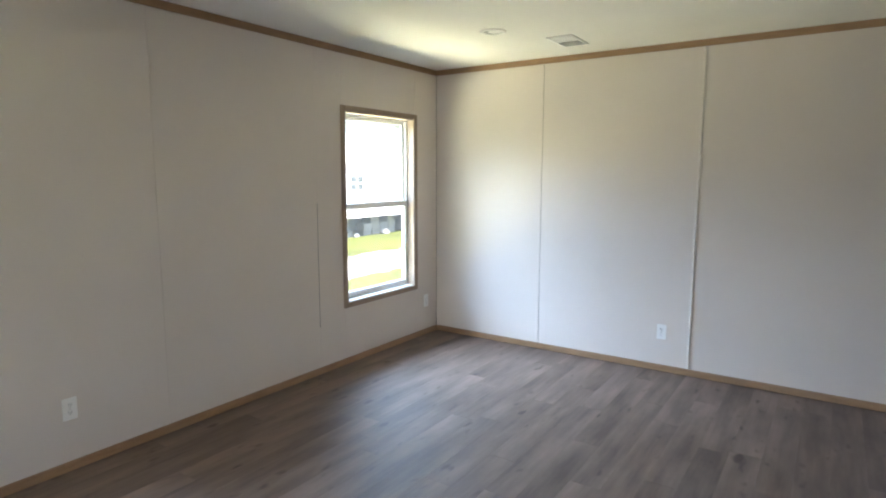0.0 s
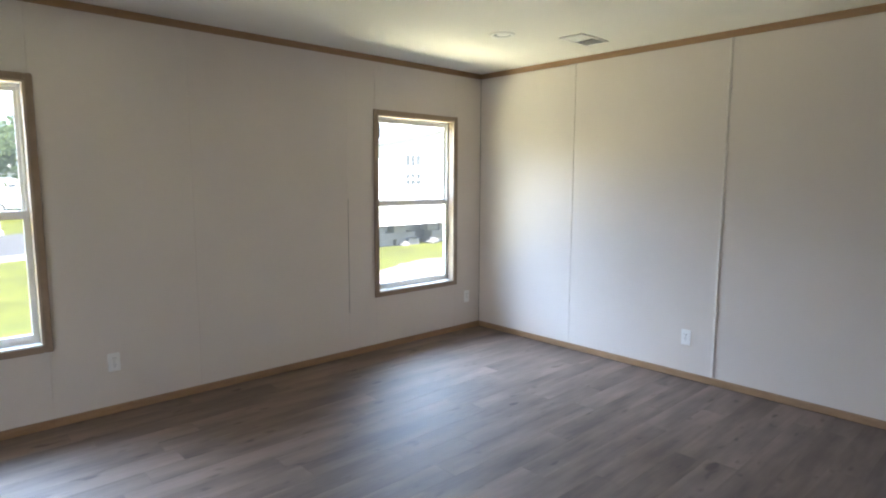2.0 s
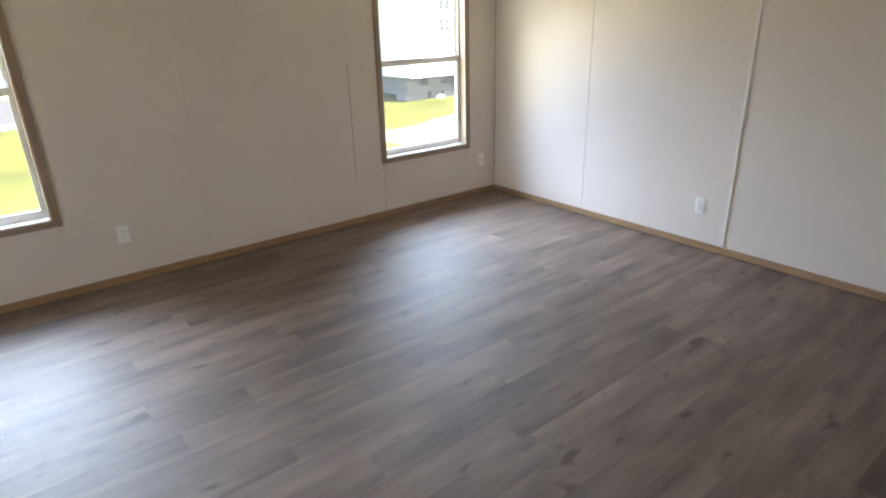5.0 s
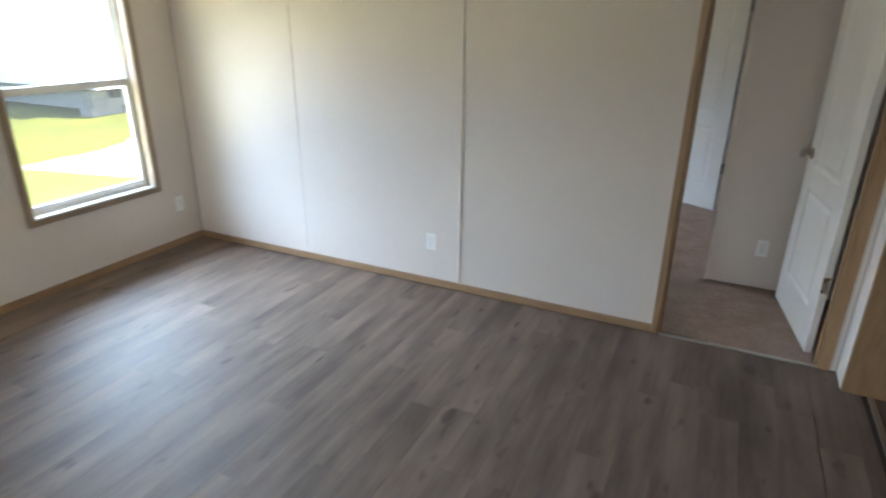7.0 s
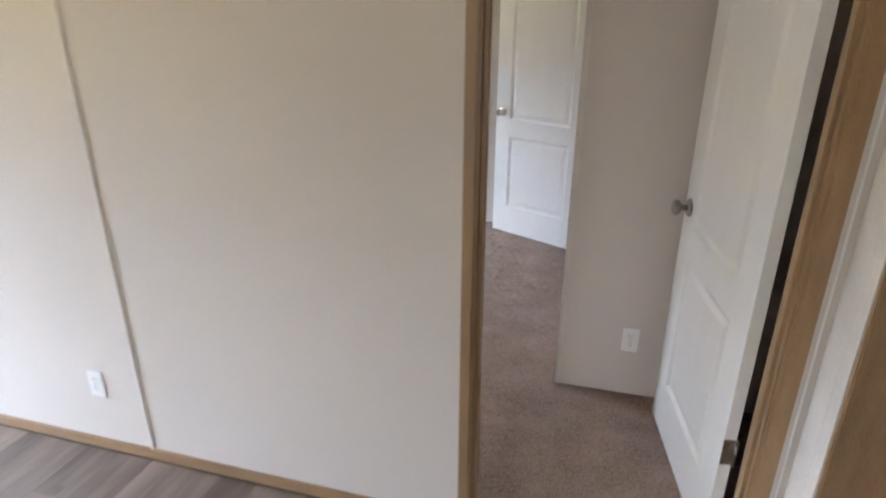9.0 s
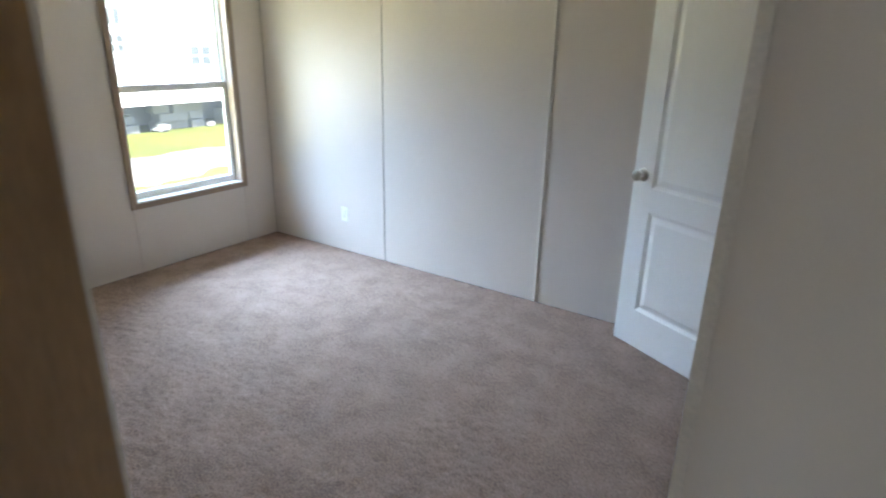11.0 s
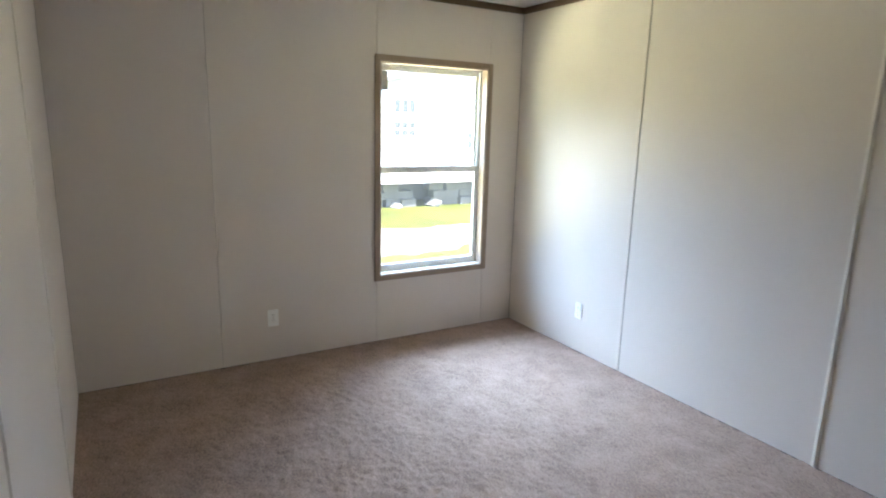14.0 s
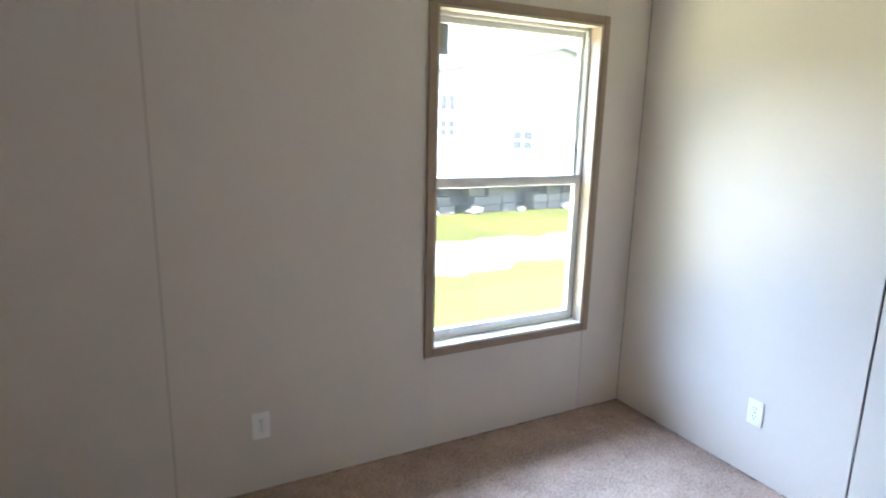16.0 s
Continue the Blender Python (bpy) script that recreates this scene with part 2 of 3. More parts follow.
def mesh_of(name, bm, material):
    me = bpy.data.meshes.new(name)
    bm.to_mesh(me)
    bm.free()
    me.materials.append(material)
    return me


def part(name, bm, material, parent=None, label=""):
    ob = new(name, mesh_of(name, bm, material))
    if parent:
        ob.parent = parent
    return tagged(ob, label) if label else ob


def structure(name, bm, material, label, category):
    return tagged(part(name, bm, material), label, category, kind="structure")


def holder(name, label, category, group="", kind=""):
    return tagged(new(name), label, category, group, kind)


# ---- measures of the place ----
H = 2.425                # ceiling
BACK, SIDE = -6.6, 8.2   # closing walls of the living half
DEPTH = 3.14             # bedroom's far wall
T = 0.09                 # partition
WIN_Z = (0.491, 1.966)   # glass opening of the windows
WINDOWS = ((-4.450, -3.577), (-1.227, -0.353), (1.961, 2.834))
DOOR_X, DOOR_H = (3.532, 4.308), 2.05
STUB_X, STUB_Y = 3.721, 0.941


def slab_wall(bm, axis, at0, at1, lo, hi, z0, z1, holes):
    """Solid wall along an axis, with openings (lo, hi, z0, z1) through it."""
    cuts = sorted({lo, hi, *[v for h in holes for v in h[:2]]})
    for a, b in zip(cuts, cuts[1:]):
        inside = [h for h in holes if h[0] <= a and b <= h[1]]
        spans = [(z0, inside[0][2]), (inside[0][3], z1)] if inside else [(z0, z1)]
        for u, v in spans:
            if v - u > 0.001:
                box(bm, *((at0, a, u, at1, b, v) if axis == "y" else (a, at0, u, b, at1, v)))
    return bm


win_holes = [(a, b, *WIN_Z) for a, b in WINDOWS]
PT = 0.008  # wallboard panels in front of the cores
wall_windows = structure("wall_west", slab_wall(bmesh.new(), "y", -0.14, -PT, BACK - 0.1, DEPTH + 0.12, -0.35, H + 0.3, win_holes), CORE,
                         "light greige vinyl-faced outer wall with three windows", "wall")
wall_partition = structure("wall_partition", slab_wall(bmesh.new(), "x", PT, T - PT, 0, SIDE, 0, H, [(DOOR_X[0] - 0.02, DOOR_X[1] + 0.02, -0.01, DOOR_H + 0.02)]), CORE,
                           "light greige panelled partition with a bedroom doorway", "wall")
wall_far = structure("wall_north", slab_wall(bmesh.new(), "x", DEPTH + PT, DEPTH + 0.12, -0.008, SIDE, -0.35, H + 0.3, []), CORE,
                     "light greige panelled bedroom end wall", "wall")
wall_closet = structure("wall_closet_front", slab_wall(bmesh.new(), "x", STUB_Y + PT, STUB_Y + T, STUB_X + PT, 5.6, 0, H, []), CORE,
                        "greige closet wall facing the bedroom doorway", "wall")
wall_closet_side = structure("wall_closet_side", slab_wall(bmesh.new(), "y", STUB_X + PT, STUB_X + T, STUB_Y + T, DEPTH, 0, H, [(1.89, 2.665, -0.01, 2.05)]), CORE,
                             "greige closet wall with a door opening", "wall")
structure("wall_bedroom_east", slab_wall(bmesh.new(), "y", 5.5, 5.6, T, DEPTH, 0, H, []), WALL, "plain greige wall closing the bedroom", "wall")
# two unseen windows added behind the camera to let fill light in
ADDED_WINDOW_X = (1.7, 2.9)
structure("wall_south", slab_wall(bmesh.new(), "x", BACK - 0.1, BACK, 0, SIDE, -0.35, H + 0.3, [(x - 0.42, x + 0.42, *WIN_Z) for x in ADDED_WINDOW_X]), WALL, "plain greige wall closing the living room, with two added windows", "wall")
structure("wall_east", slab_wall(bmesh.new(), "y", SIDE, SIDE + 0.1, BACK - 0.1, DEPTH + 0.12, -0.35, H + 0.3, []), WALL, "plain greige wall closing the kitchen half", "wall")
wall_marriage = structure("wall_marriage", slab_wall(bmesh.new(), "y", 4.402, 4.59, BACK, 0, 0, H, [(-4.42, -0.1705, -0.01, 2.103)]), WALL,
                          "thick greige wall with a wide wood-cased opening", "wall")
structure("ceiling", made(-0.008, BACK, H, SIDE, DEPTH, H + 0.02), CEIL, "flat off-white textured ceiling", "ceiling")
# the roof slab is added out of view to keep sun off the rooms
structure("roof", made(-0.5, BACK - 0.5, H + 0.3, SIDE + 0.5, DEPTH + 0.6, H + 0.42), SHINGLE, "unseen grey roof slab added over the home to block sun", "roof")
structure("subfloor", made(-0.008, BACK, -0.35, SIDE, DEPTH, -0.012), CORE, "hidden wooden deck under the floors", "floor")

# wallboard panels, one board each

def panel(parent, axis, face, side, lo, hi, z0, z1, g):
    """One board; side +1 or -1 says which way its face looks."""
    at0, at1 = sorted((face, face - side * PT))
    bm = made(at0, lo + g, z0, at1, hi - g, z1, bevel=0.0008) if axis == "y" else made(lo + g, at0, z0, hi - g, at1, z1, bevel=0.0008)
    part("wall_panel", bm, WALL, parent)


def panels(parent, axis, face, side, cuts, holes=(), z0=0.0, z1=H, gap=0.0009):
    for a, b in zip(cuts, cuts[1:]):
        hole = [h for h in holes if h[0] - 0.06 <= a and b <= h[1] + 0.06]
        if hole:
            panel(parent, axis, face, side, a, b, z0, hole[0][2] - 0.012, gap)
            panel(parent, axis, face, side, a, b, hole[0][3] + 0.012, z1, gap)
        else:
            panel(parent, axis, face, side, a, b, z0, z1, gap)


panels(wall_windows, "y", 0, 1, (BACK, -5.63, -4.468, -3.559, -2.713, -1.515, -1.245, -0.335, 0.0), win_holes, gap=0.0003)
panels(wall_windows, "y", 0, 1, (T, 0.880, 1.943, 2.852, DEPTH), win_holes)
panels(wall_partition, "x", 0, -1, (0, 1.067, 2.288, 3.516), gap=0.0024)
panels(wall_partition, "x", 0, -1, (4.324, 4.402))
panels(wall_partition, "x", 0, -1, (3.516, 4.324), z0=DOOR_H + 0.02)
panels(wall_partition, "x", 0, -1, (4.59, 5.8, 7.0, SIDE))
panels(wall_partition, "x", T, 1, (0, 1.11, 2.33, 3.516))
panels(wall_partition, "x", T, 1, (4.324, 5.5))
panels(wall_partition, "x", T, 1, (3.516, 4.324), z0=DOOR_H + 0.02)
panels(wall_far, "x", DEPTH, -1, (-0.0035, 1.201, 2.447, STUB_X), gap=0.0042)
panels(wall_closet, "x", STUB_Y, -1, (STUB_X + 0.001, 4.94, 5.5))
panels(wall_closet_side, "y", STUB_X, -1, (STUB_Y, 1.87))
panels(wall_closet_side, "y", STUB_X, -1, (2.685, DEPTH))
panels(wall_closet_side, "y", STUB_X, -1, (1.87, 2.685), z0=2.07)

# rounded vinyl battens over some joints
def batten(parent, x, y, side, width, thick, z0, z1):
    """Half-round strip with a flat lip on each edge."""
    bm = bmesh.new()
    prof = [(-0.5, 0.0), (-0.5, 0.22)] + [(-0.36 * math.cos(math.pi * k / 8), 0.3 + 0.7 * math.sin(math.pi * k / 8)) for k in range(9)] + [(0.5, 0.22), (0.5, 0.0)]
    lo, hi = ([bm.verts.new((x + u * width, y + side * v * thick, z)) for u, v in prof] for z in (z0, z1))
    for k in range(len(prof) - 1):
        bm.faces.new((lo[k], lo[k + 1], hi[k + 1], hi[k]))
    bm.faces.new(lo)
    bm.faces.new(list(reversed(hi)))
    bmesh.ops.recalc_face_normals(bm, faces=bm.faces)
    part("batten", bm, BATTEN, parent, "pale rounded vinyl batten")


batten(wall_partition, 2.285, 0, -1, 0.026, 0.008, 0.05, 2.38)
batten(wall_far, 2.443, DEPTH, -1, 0.028, 0.009, 0.0, 2.38)
for x in (1.11, 2.33):
    batten(wall_partition, x, T, 1, 0.016, 0.006, 0.0, 2.38)
# proud dark strip stands for the shade in the lifted seam
part("seam_shade_strip", made(-0.002, -1.5166, 0.36, 0.0008, -1.5136, 1.28), CORE, wall_windows, "dark strip for the shade in an open wallboard seam")
part("corner_strip", made(4.376, -0.005, 0.0, 4.382, -0.0005, 2.378, bevel=0.0015), WHITE, wall_partition, "white vinyl corner strip")
part("corner_bead", made(STUB_X - 0.004, STUB_Y - 0.004, 0, STUB_X + 0.02, STUB_Y - 0.0005, 2.36, bevel=0.0015), BATTEN, wall_closet)

# ---- trim ----
def moulding(name, axis, at, side, lo, hi, z0, z1, thick, material, label):
    a, b = sorted((at, at + side * thick))
    bm = made(a, lo, z0, b, hi, z1, bevel=0.004) if axis == "y" else made(lo, a, z0, hi, b, z1, bevel=0.004)
    return structure(name, bm, material, label, "trim")


for nm, ax, at, sd, lo, hi in (("crown_trim", "y", 0, 1, BACK, 0), ("crown_trim", "x", 0, -1, 0.0125, 4.40), ("crown_trim", "x", BACK, 1, 0.0125, 4.40)):
    moulding(nm, ax, at, sd, lo, hi, 2.378, H, 0.012, TRIMH, "narrow stained wood strip where wall meets ceiling")
for ax, at, sd, lo, hi in (("y", 0, 1, T, DEPTH), ("x", DEPTH, -1, 0.0125, STUB_X), ("x", T, 1, 0.0125, 5.5), ("x", STUB_Y, -1, STUB_X, 5.5)):
    moulding("crown_trim", ax, at, sd, lo, hi, 2.378, H, 0.012, DARKTRIM, "dark walnut strip where wall meets ceiling")
for ax, at, sd, lo, hi in (("y", 0, 1, BACK, 0), ("x", 0, -1, 0.0105, 3.490), ("x", BACK, 1, 0.0105, 4.40), ("x", 0, -1, 4.603, SIDE)):
    moulding("baseboard", ax, at, sd, lo, hi, 0.0, 0.052, 0.010, TRIMH, "low tan wooden baseboard along the plank floor")


# ---- windows ----
def window_unit(y0, y1, name):
    """Single-hung white vinyl window in a wood-cased opening."""
    z0, z1 = WIN_Z
    w = holder(name, "single-hung white vinyl window with brown wood casing", "window", "windows on the outer wall", "structure")
    c, t = 0.038, 0.016
    for nm, a in (("casing", (0.0005, y0 - c, z0 - c, t, y0, z1 + c)), ("casing", (0.0005, y1, z0 - c, t, y1 + c, z1 + c)),
                  ("casing", (0.0005, y0 + 0.0005, z1, t, y1 - 0.0005, z1 + c)), ("casing", (0.0005, y0 + 0.0005, z0 - c, t, y1 - 0.0005, z0))):
        part(nm, made(*a, bevel=0.004), WINTRIM, w, "brown wood casing")
    d = 0.012
    for a in ((-0.060, y0, z0, 0.012, y0 + d, z1), (-0.060, y1 - d, z0, 0.012, y1, z1),
              (-0.060, y0 + d, z1 - d, 0.012, y1 - d, z1)):
        part("reveal", made(*a, bevel=0.002), REVEAL, w)
    part("window_sill", made(-0.060, y0 + d, z0, 0.014, y1 - d, z0 + d, bevel=0.003), VINYL, w)
    a0, a1, b0, b1 = y0 + d, y1 - d, z0 + d, z1 - d
    f = 0.014
    for a in ((-0.118, a0, b0, -0.0605, a0 + f, b1), (-0.118, a1 - f, b0, -0.0605, a1, b1),
              (-0.118, a0 + f, b1 - f, -0.0605, a1 - f, b1), (-0.118, a0 + f, b0, -0.0605, a1 - f, b0 + f)):
        part("window_frame", made(*a, bevel=0.003), VINYL, w)
    mid = 1.238

    def sash(nm, x, u0, u1, zz0, zz1, rail, head):
        s = part(nm, made(x - 0.012, u0, zz0, x + 0.012, u0 + 0.017, zz1, bevel=0.003), VINYL, w)
        for q in ((x - 0.012, u1 - 0.017, zz0, x + 0.012, u1, zz1), (x - 0.012, u0 + 0.017, zz0, x + 0.012, u1 - 0.017, zz0 + rail),
                  (x - 0.012, u0 + 0.017, zz1 - head, x + 0.012, u1 - 0.017, zz1)):
            part("sash_rail", made(*q, bevel=0.003), VINYL, s)
        g = part("pane", made(x - 0.002, u0 + 0.015, zz0 + rail - 0.004, x + 0.002, u1 - 0.015, zz1 - head + 0.004), GLASS, s)
        g.visible_shadow = False
        return s
    up = sash("upper_sash", -0.104, a0 + f, a1 - f, mid - 0.018, b1 - f, 0.040, 0.026)
    lowr = sash("lower_sash", -0.076, a0 + f, a1 - f, b0 + f, mid + 0.020, 0.034, 0.046)
    for yy in (a0 + 0.12,):
        part("sash_latch", made(-0.0635, yy - 0.004, b0 + f + 0.012, -0.058, yy + 0.004, b0 + f + 0.024, bevel=0.001), PLATE, lowr)
    part("label_sticker", made(-0.1015, a0 + f + 0.024, b1 - f - 0.155, -0.1005, a0 + f + 0.082, b1 - f - 0.028), STICK, up, "grey paper label on the glass")
    return w


for k, (a, b) in enumerate(WINDOWS):
    window_unit(a, b, "window_%d" % (k + 1))
# added south windows, never in view, for the fill lamp outside
for k, x in enumerate(ADDED_WINDOW_X):
    window_unit(-0.42, 0.42, "window_%d" % (k + 4)).matrix_basis = pose(x, BACK, 0, 0, 0, 90)


# ---- doorway and doors ----
frame_d = holder("door_frame", "tan wood casing and jamb of the bedroom doorway", "door frame", kind="structure")
for a in ((3.491, -0.014, 0, 3.526, -0.0005, DOOR_H + 0.045), (4.314, -0.014, 0, 4.362, -0.0005, DOOR_H + 0.045), (3.5265, -0.014, DOOR_H + 0.006, 4.3135, -0.0005, DOOR_H + 0.045)):
    part("casing", made(*a, bevel=0.004), TRIM, frame_d)
for a in ((3.491, T + 0.0005, 0, 3.526, T + 0.010, DOOR_H + 0.045), (4.314, T + 0.0005, 0, 4.35, T + 0.012, DOOR_H + 0.045), (3.5265, T + 0.0005, DOOR_H + 0.006, 4.3135, T + 0.012, DOOR_H + 0.045)):
    part("casing", made(*a, bevel=0.004), BATTEN, frame_d)
for a in ((3.516, -0.004, 0, DOOR_X[0], T + 0.004, DOOR_H), (DOOR_X[1], -0.004, 0, 4.324, T + 0.004, DOOR_H), (3.516, -0.004, DOOR_H, 4.324, T + 0.004, DOOR_H + 0.016)):
    part("jamb", made(*a, bevel=0.002), TRIM, frame_d)
for a in ((DOOR_X[0], 0.016, 0, DOOR_X[0] + 0.011, 0.048, DOOR_H - 0.012), (DOOR_X[1] - 0.011, 0.016, 0, DOOR_X[1], 0.048, DOOR_H - 0.012), (DOOR_X[0], 0.016, DOOR_H - 0.011, DOOR_X[1], 0.048, DOOR_H)):
    part("door_stop", made(*a, bevel=0.002), TRIM, frame_d)
structure("threshold_strip", made(DOOR_X[0], -0.012, -0.01, DOOR_X[1], 0.016, 0.006, bevel=0.003), STEEL, "thin metal strip between plank floor and carpet", "threshold")


def door_leaf(width, height, name, label):
    """Moulded two-panel door, hinge edge at the origin, leaf along +x, its seen face at y = 0, body towards +y."""
    d = holder(name, label, "door", "white interior doors")
    th, st = 0.035, 0.125
    ups = ((0.21, 0.755), (0.875, height - 0.13))
    bm = bmesh.new()
    xs = (0, st, width - st, width)
    zs = (0, ups[0][0], ups[0][1], ups[1][0], ups[1][1], height)
    for i in range(3):
        for j in range(5):
            if i == 1 and j in (1, 3):
                box(bm, xs[i], 0.010, zs[j], xs[i + 1], th - 0.010, zs[j + 1])
            else:
                box(bm, xs[i], 0, zs[j], xs[i + 1], th, zs[j + 1])
    bmesh.ops.remove_doubles(bm, verts=bm.verts, dist=1e-5)
    body = part("leaf", bm, WHITE, d)
    for z0, z1 in ups:
        for face in (0, 1):
            # sloped moulding ring and raised field
            bm = bmesh.new()
            y = (lambda v: v) if face == 0 else (lambda v: th - v)
            rings = []
            for inset, depth in ((0.0, 0.0), (0.006, 0.0035), (0.018, 0.009), (0.026, 0.009), (0.05, 0.003)):
                rings.append([bm.verts.new((x, y(depth), z)) for x, z in ((st + inset, z0 + inset), (width - st - inset, z0 + inset), (width - st - inset, z1 - inset), (st + inset, z1 - inset))])
            for a, b in zip(rings, rings[1:]):
                for k in range(4):
                    bm.faces.new((a[k], a[(k + 1) % 4], b[(k + 1) % 4], b[k]))
            bm.faces.new(rings[-1])
            bmesh.ops.recalc_face_normals(bm, faces=bm.faces)
            part("panel", bm, WHITE, body)
    kx, kz = width - 0.062, 0.935
    for sgn, y0 in ((-1, 0), (1, th)):
        m = Matrix.Translation((kx, y0, kz)) @ Matrix.Rotation(radians(90 if sgn < 0 else -90), 4, "X")
        kb = part("knob", lathe(bmesh.new(), ((0.011, 0.008), (0.010, 0.028), (0.013, 0.033), (0.024, 0.038), (0.028, 0.047), (0.027, 0.057), (0.019, 0.064), (0.006, 0.066)), m), NICKEL, d, "satin nickel door knob")
        part("rose", lathe(bmesh.new(), ((0.033, 0.0), (0.033, 0.004), (0.028, 0.009), (0.012, 0.010)), m), NICKEL, kb)
    part("latch_plate", made(width - 0.0005, 0.006, kz - 0.028, width + 0.0015, th - 0.006, kz + 0.028), NICKEL, d)
    for hz in (0.345, 1.72):
        hg = part("hinge", made(-0.0015, 0.001, hz, 0.0005, th - 0.001, hz + 0.088), NICKEL, d, "nickel butt hinge")
        part("hinge_pin", lathe(bmesh.new(), ((0.0055, 0), (0.0055, 0.09)), Matrix.Translation((-0.006, -0.001, hz - 0.001)), 10), NICKEL, hg)
    return d


def stand_door(d, hinge, tip):
    a = math.degrees(math.atan2(tip[1] - hinge[1], tip[0] - hinge[0]))
    d.matrix_basis = pose(hinge[0], hinge[1], 0.016, 0, 0, a)


bed_door = door_leaf(0.714, 2.02, "bedroom_door", "white two-panel bedroom door standing open over carpet")
stand_door(bed_door, (4.290, 0.121), (4.180, 0.824))
closet_door = door_leaf(0.765, 2.02, "closet_door", "white two-panel door standing open beside the bedroom end wall")
stand_door(closet_door, (3.716, 2.642), (3.036, 2.991))

# ---- cased opening of the thick wall ----
cas = holder("wide_opening_casing", "tan wood jamb lining the wide opening", "opening trim", kind="structure")
part("jamb", made(4.390, -0.190, 0.0, 4.602, -0.172, 2.1, bevel=0.003), TRIM, cas)
part("jamb", made(4.390, -4.418, 0.0, 4.602, -4.400, 2.1, bevel=0.003), TRIM, cas)
part("head", made(4.390, -4.40, 2.082, 4.602, -0.19, 2.1, bevel=0.003), TRIM, cas)
part("casing", made(4.390, -0.1715, 0.0, 4.4015, -0.115, 2.14, bevel=0.003), BATTEN, cas, "pale vinyl-wrapped casing")
part("casing", made(4.392, -0.1145, 0.0, 4.4015, -0.016, 2.378, bevel=0.002), BATTEN, cas, "pale vinyl-wrapped casing")
structure("floor_joint_strip", made(4.499, -4.4, -0.008, 4.525, -0.19, 0.004, bevel=0.002), STEEL, "thin metal strip beside the open floor joint", "threshold")

# ---- brown surface seen through the opening, given an assumed pantry form ----
pantry = holder("pantry_cabinet", "tall brown wood surface beyond the opening, built as an assumed pantry", "cabinet")
part("carcass", made(4.66, -0.30, 0.09, 5.5, -0.02, 2.1, bevel=0.003), CAB, pantry)
part("toe_kick", made(4.67, -0.25, 0.0, 5.49, -0.03, 0.09), CAB, pantry)
for a in (4.675, 5.085):
    part("door", made(a, -0.32, 0.11, a + 0.40, -0.3005, 2.08, bevel=0.004), CAB, pantry)


# ---- outlets and switch ----
def outlet(name="outlet", label="white duplex outlet with its plate on the wall"):
    """Faces +y; its back on y = 0."""
    o = holder(name, label, "outlet", "wall outlets")
    part("cover_plate", made(-0.035, 0.0, -0.057, 0.035, 0.006, 0.057, bevel=0.0028), PLATE, o)
    for z in (-0.020, 0.020):
        r = part("receptacle", made(-0.0165, 0.0055, z - 0.0145, 0.0165, 0.008, z + 0.0145, bevel=0.002), PLATE, o)
        for x in (-0.0065, 0.0065):
            part("slot", made(x - 0.0012, 0.0075, z - 0.001, x + 0.0012, 0.0084, z + 0.008), DARK, r)
        part("slot", made(-0.002, 0.0075, z - 0.010, 0.002, 0.0084, z - 0.0065), DARK, r)
    part("screw", lathe(bmesh.new(), ((0.003, 0), (0.003, 0.0015)), Matrix.Translation((0, 0.0055, 0)) @ Matrix.Rotation(radians(-90), 4, "X"), 10), NICKEL, o)
    return o


first = outlet()
first.matrix_basis = pose(2.085, 0, 0.307, 0, 0, 180)
for x, y, z, a in ((0, -3.233, 0.322, -90), (0, -0.174, 0.319, -90), (4.027, STUB_Y, 0.278, 180), (0.806, DEPTH, 0.299, 180), (0, 1.204, 0.288, -90)):
    copy_thing(first, pose(x, y, z, 0, 0, a))
sw = holder("light_switch", "white toggle light switch on the wall beside the doorway", "light switch")
part("cover_plate", made(-0.035, 0, -0.057, 0.035, 0.006, 0.057, bevel=0.0028), PLATE, sw)
bm = made(-0.005, 0.005, -0.006, 0.005, 0.024, 0.005, bevel=0.002)
bmesh.ops.rotate(bm, verts=bm.verts, cent=(0, 0.005, 0), matrix=Matrix.Rotation(radians(-18), 3, "X"))
part("toggle", bm, PLATE, sw)
for z in (-0.042, 0.042):
    part("screw", lathe(bmesh.new(), ((0.003, 0), (0.003, 0.0015)), Matrix.Translation((0, 0.0055, z)) @ Matrix.Rotation(radians(-90), 4, "X"), 10), PLATE, sw)
sw.matrix_basis = pose(3.43, T, 1.27)

# ---- ceiling fittings ----
lamp = holder("recessed_light", "round white recessed downlight, switched off, in the ceiling", "ceiling light")
lamp.matrix_basis = pose(1.156, -1.012, H, 180)
bm = bmesh.new()
seg, prof = 32, ((0.088, 0.0), (0.088, 0.004), (0.080, 0.008), (0.066, 0.008), (0.060, 0.001))
rg = [[bm.verts.new((r * math.cos(2 * math.pi * k / seg), r * math.sin(2 * math.pi * k / seg), h)) for k in range(seg)] for r, h in prof]
for a, b in zip(rg, rg[1:]):
    for k in range(seg):
        bm.faces.new((a[k], a[(k + 1) % seg], b[(k + 1) % seg], b[k])).smooth = True
part("trim_ring", bm, PLATE, lamp)
# flat disc, its grey standing for shade in the recess; lens off-centre
part("baffle", lathe(bmesh.new(), ((0.062, 0.0006), (0.062, 0.0015)), None, 32), STICK, lamp, "flat grey disc for the shade inside the recess")
part("lens", lathe(bmesh.new(), ((0.045, 0.0016), (0.043, 0.004), (0.03, 0.006)), Matrix.Translation((0.012, 0.0, 0)), 32), PLATE, lamp)
vent = holder("ceiling_vent", "white metal louvred air register in the ceiling", "air vent")
vent.matrix_basis = pose(1.468, -0.495, H, 180)
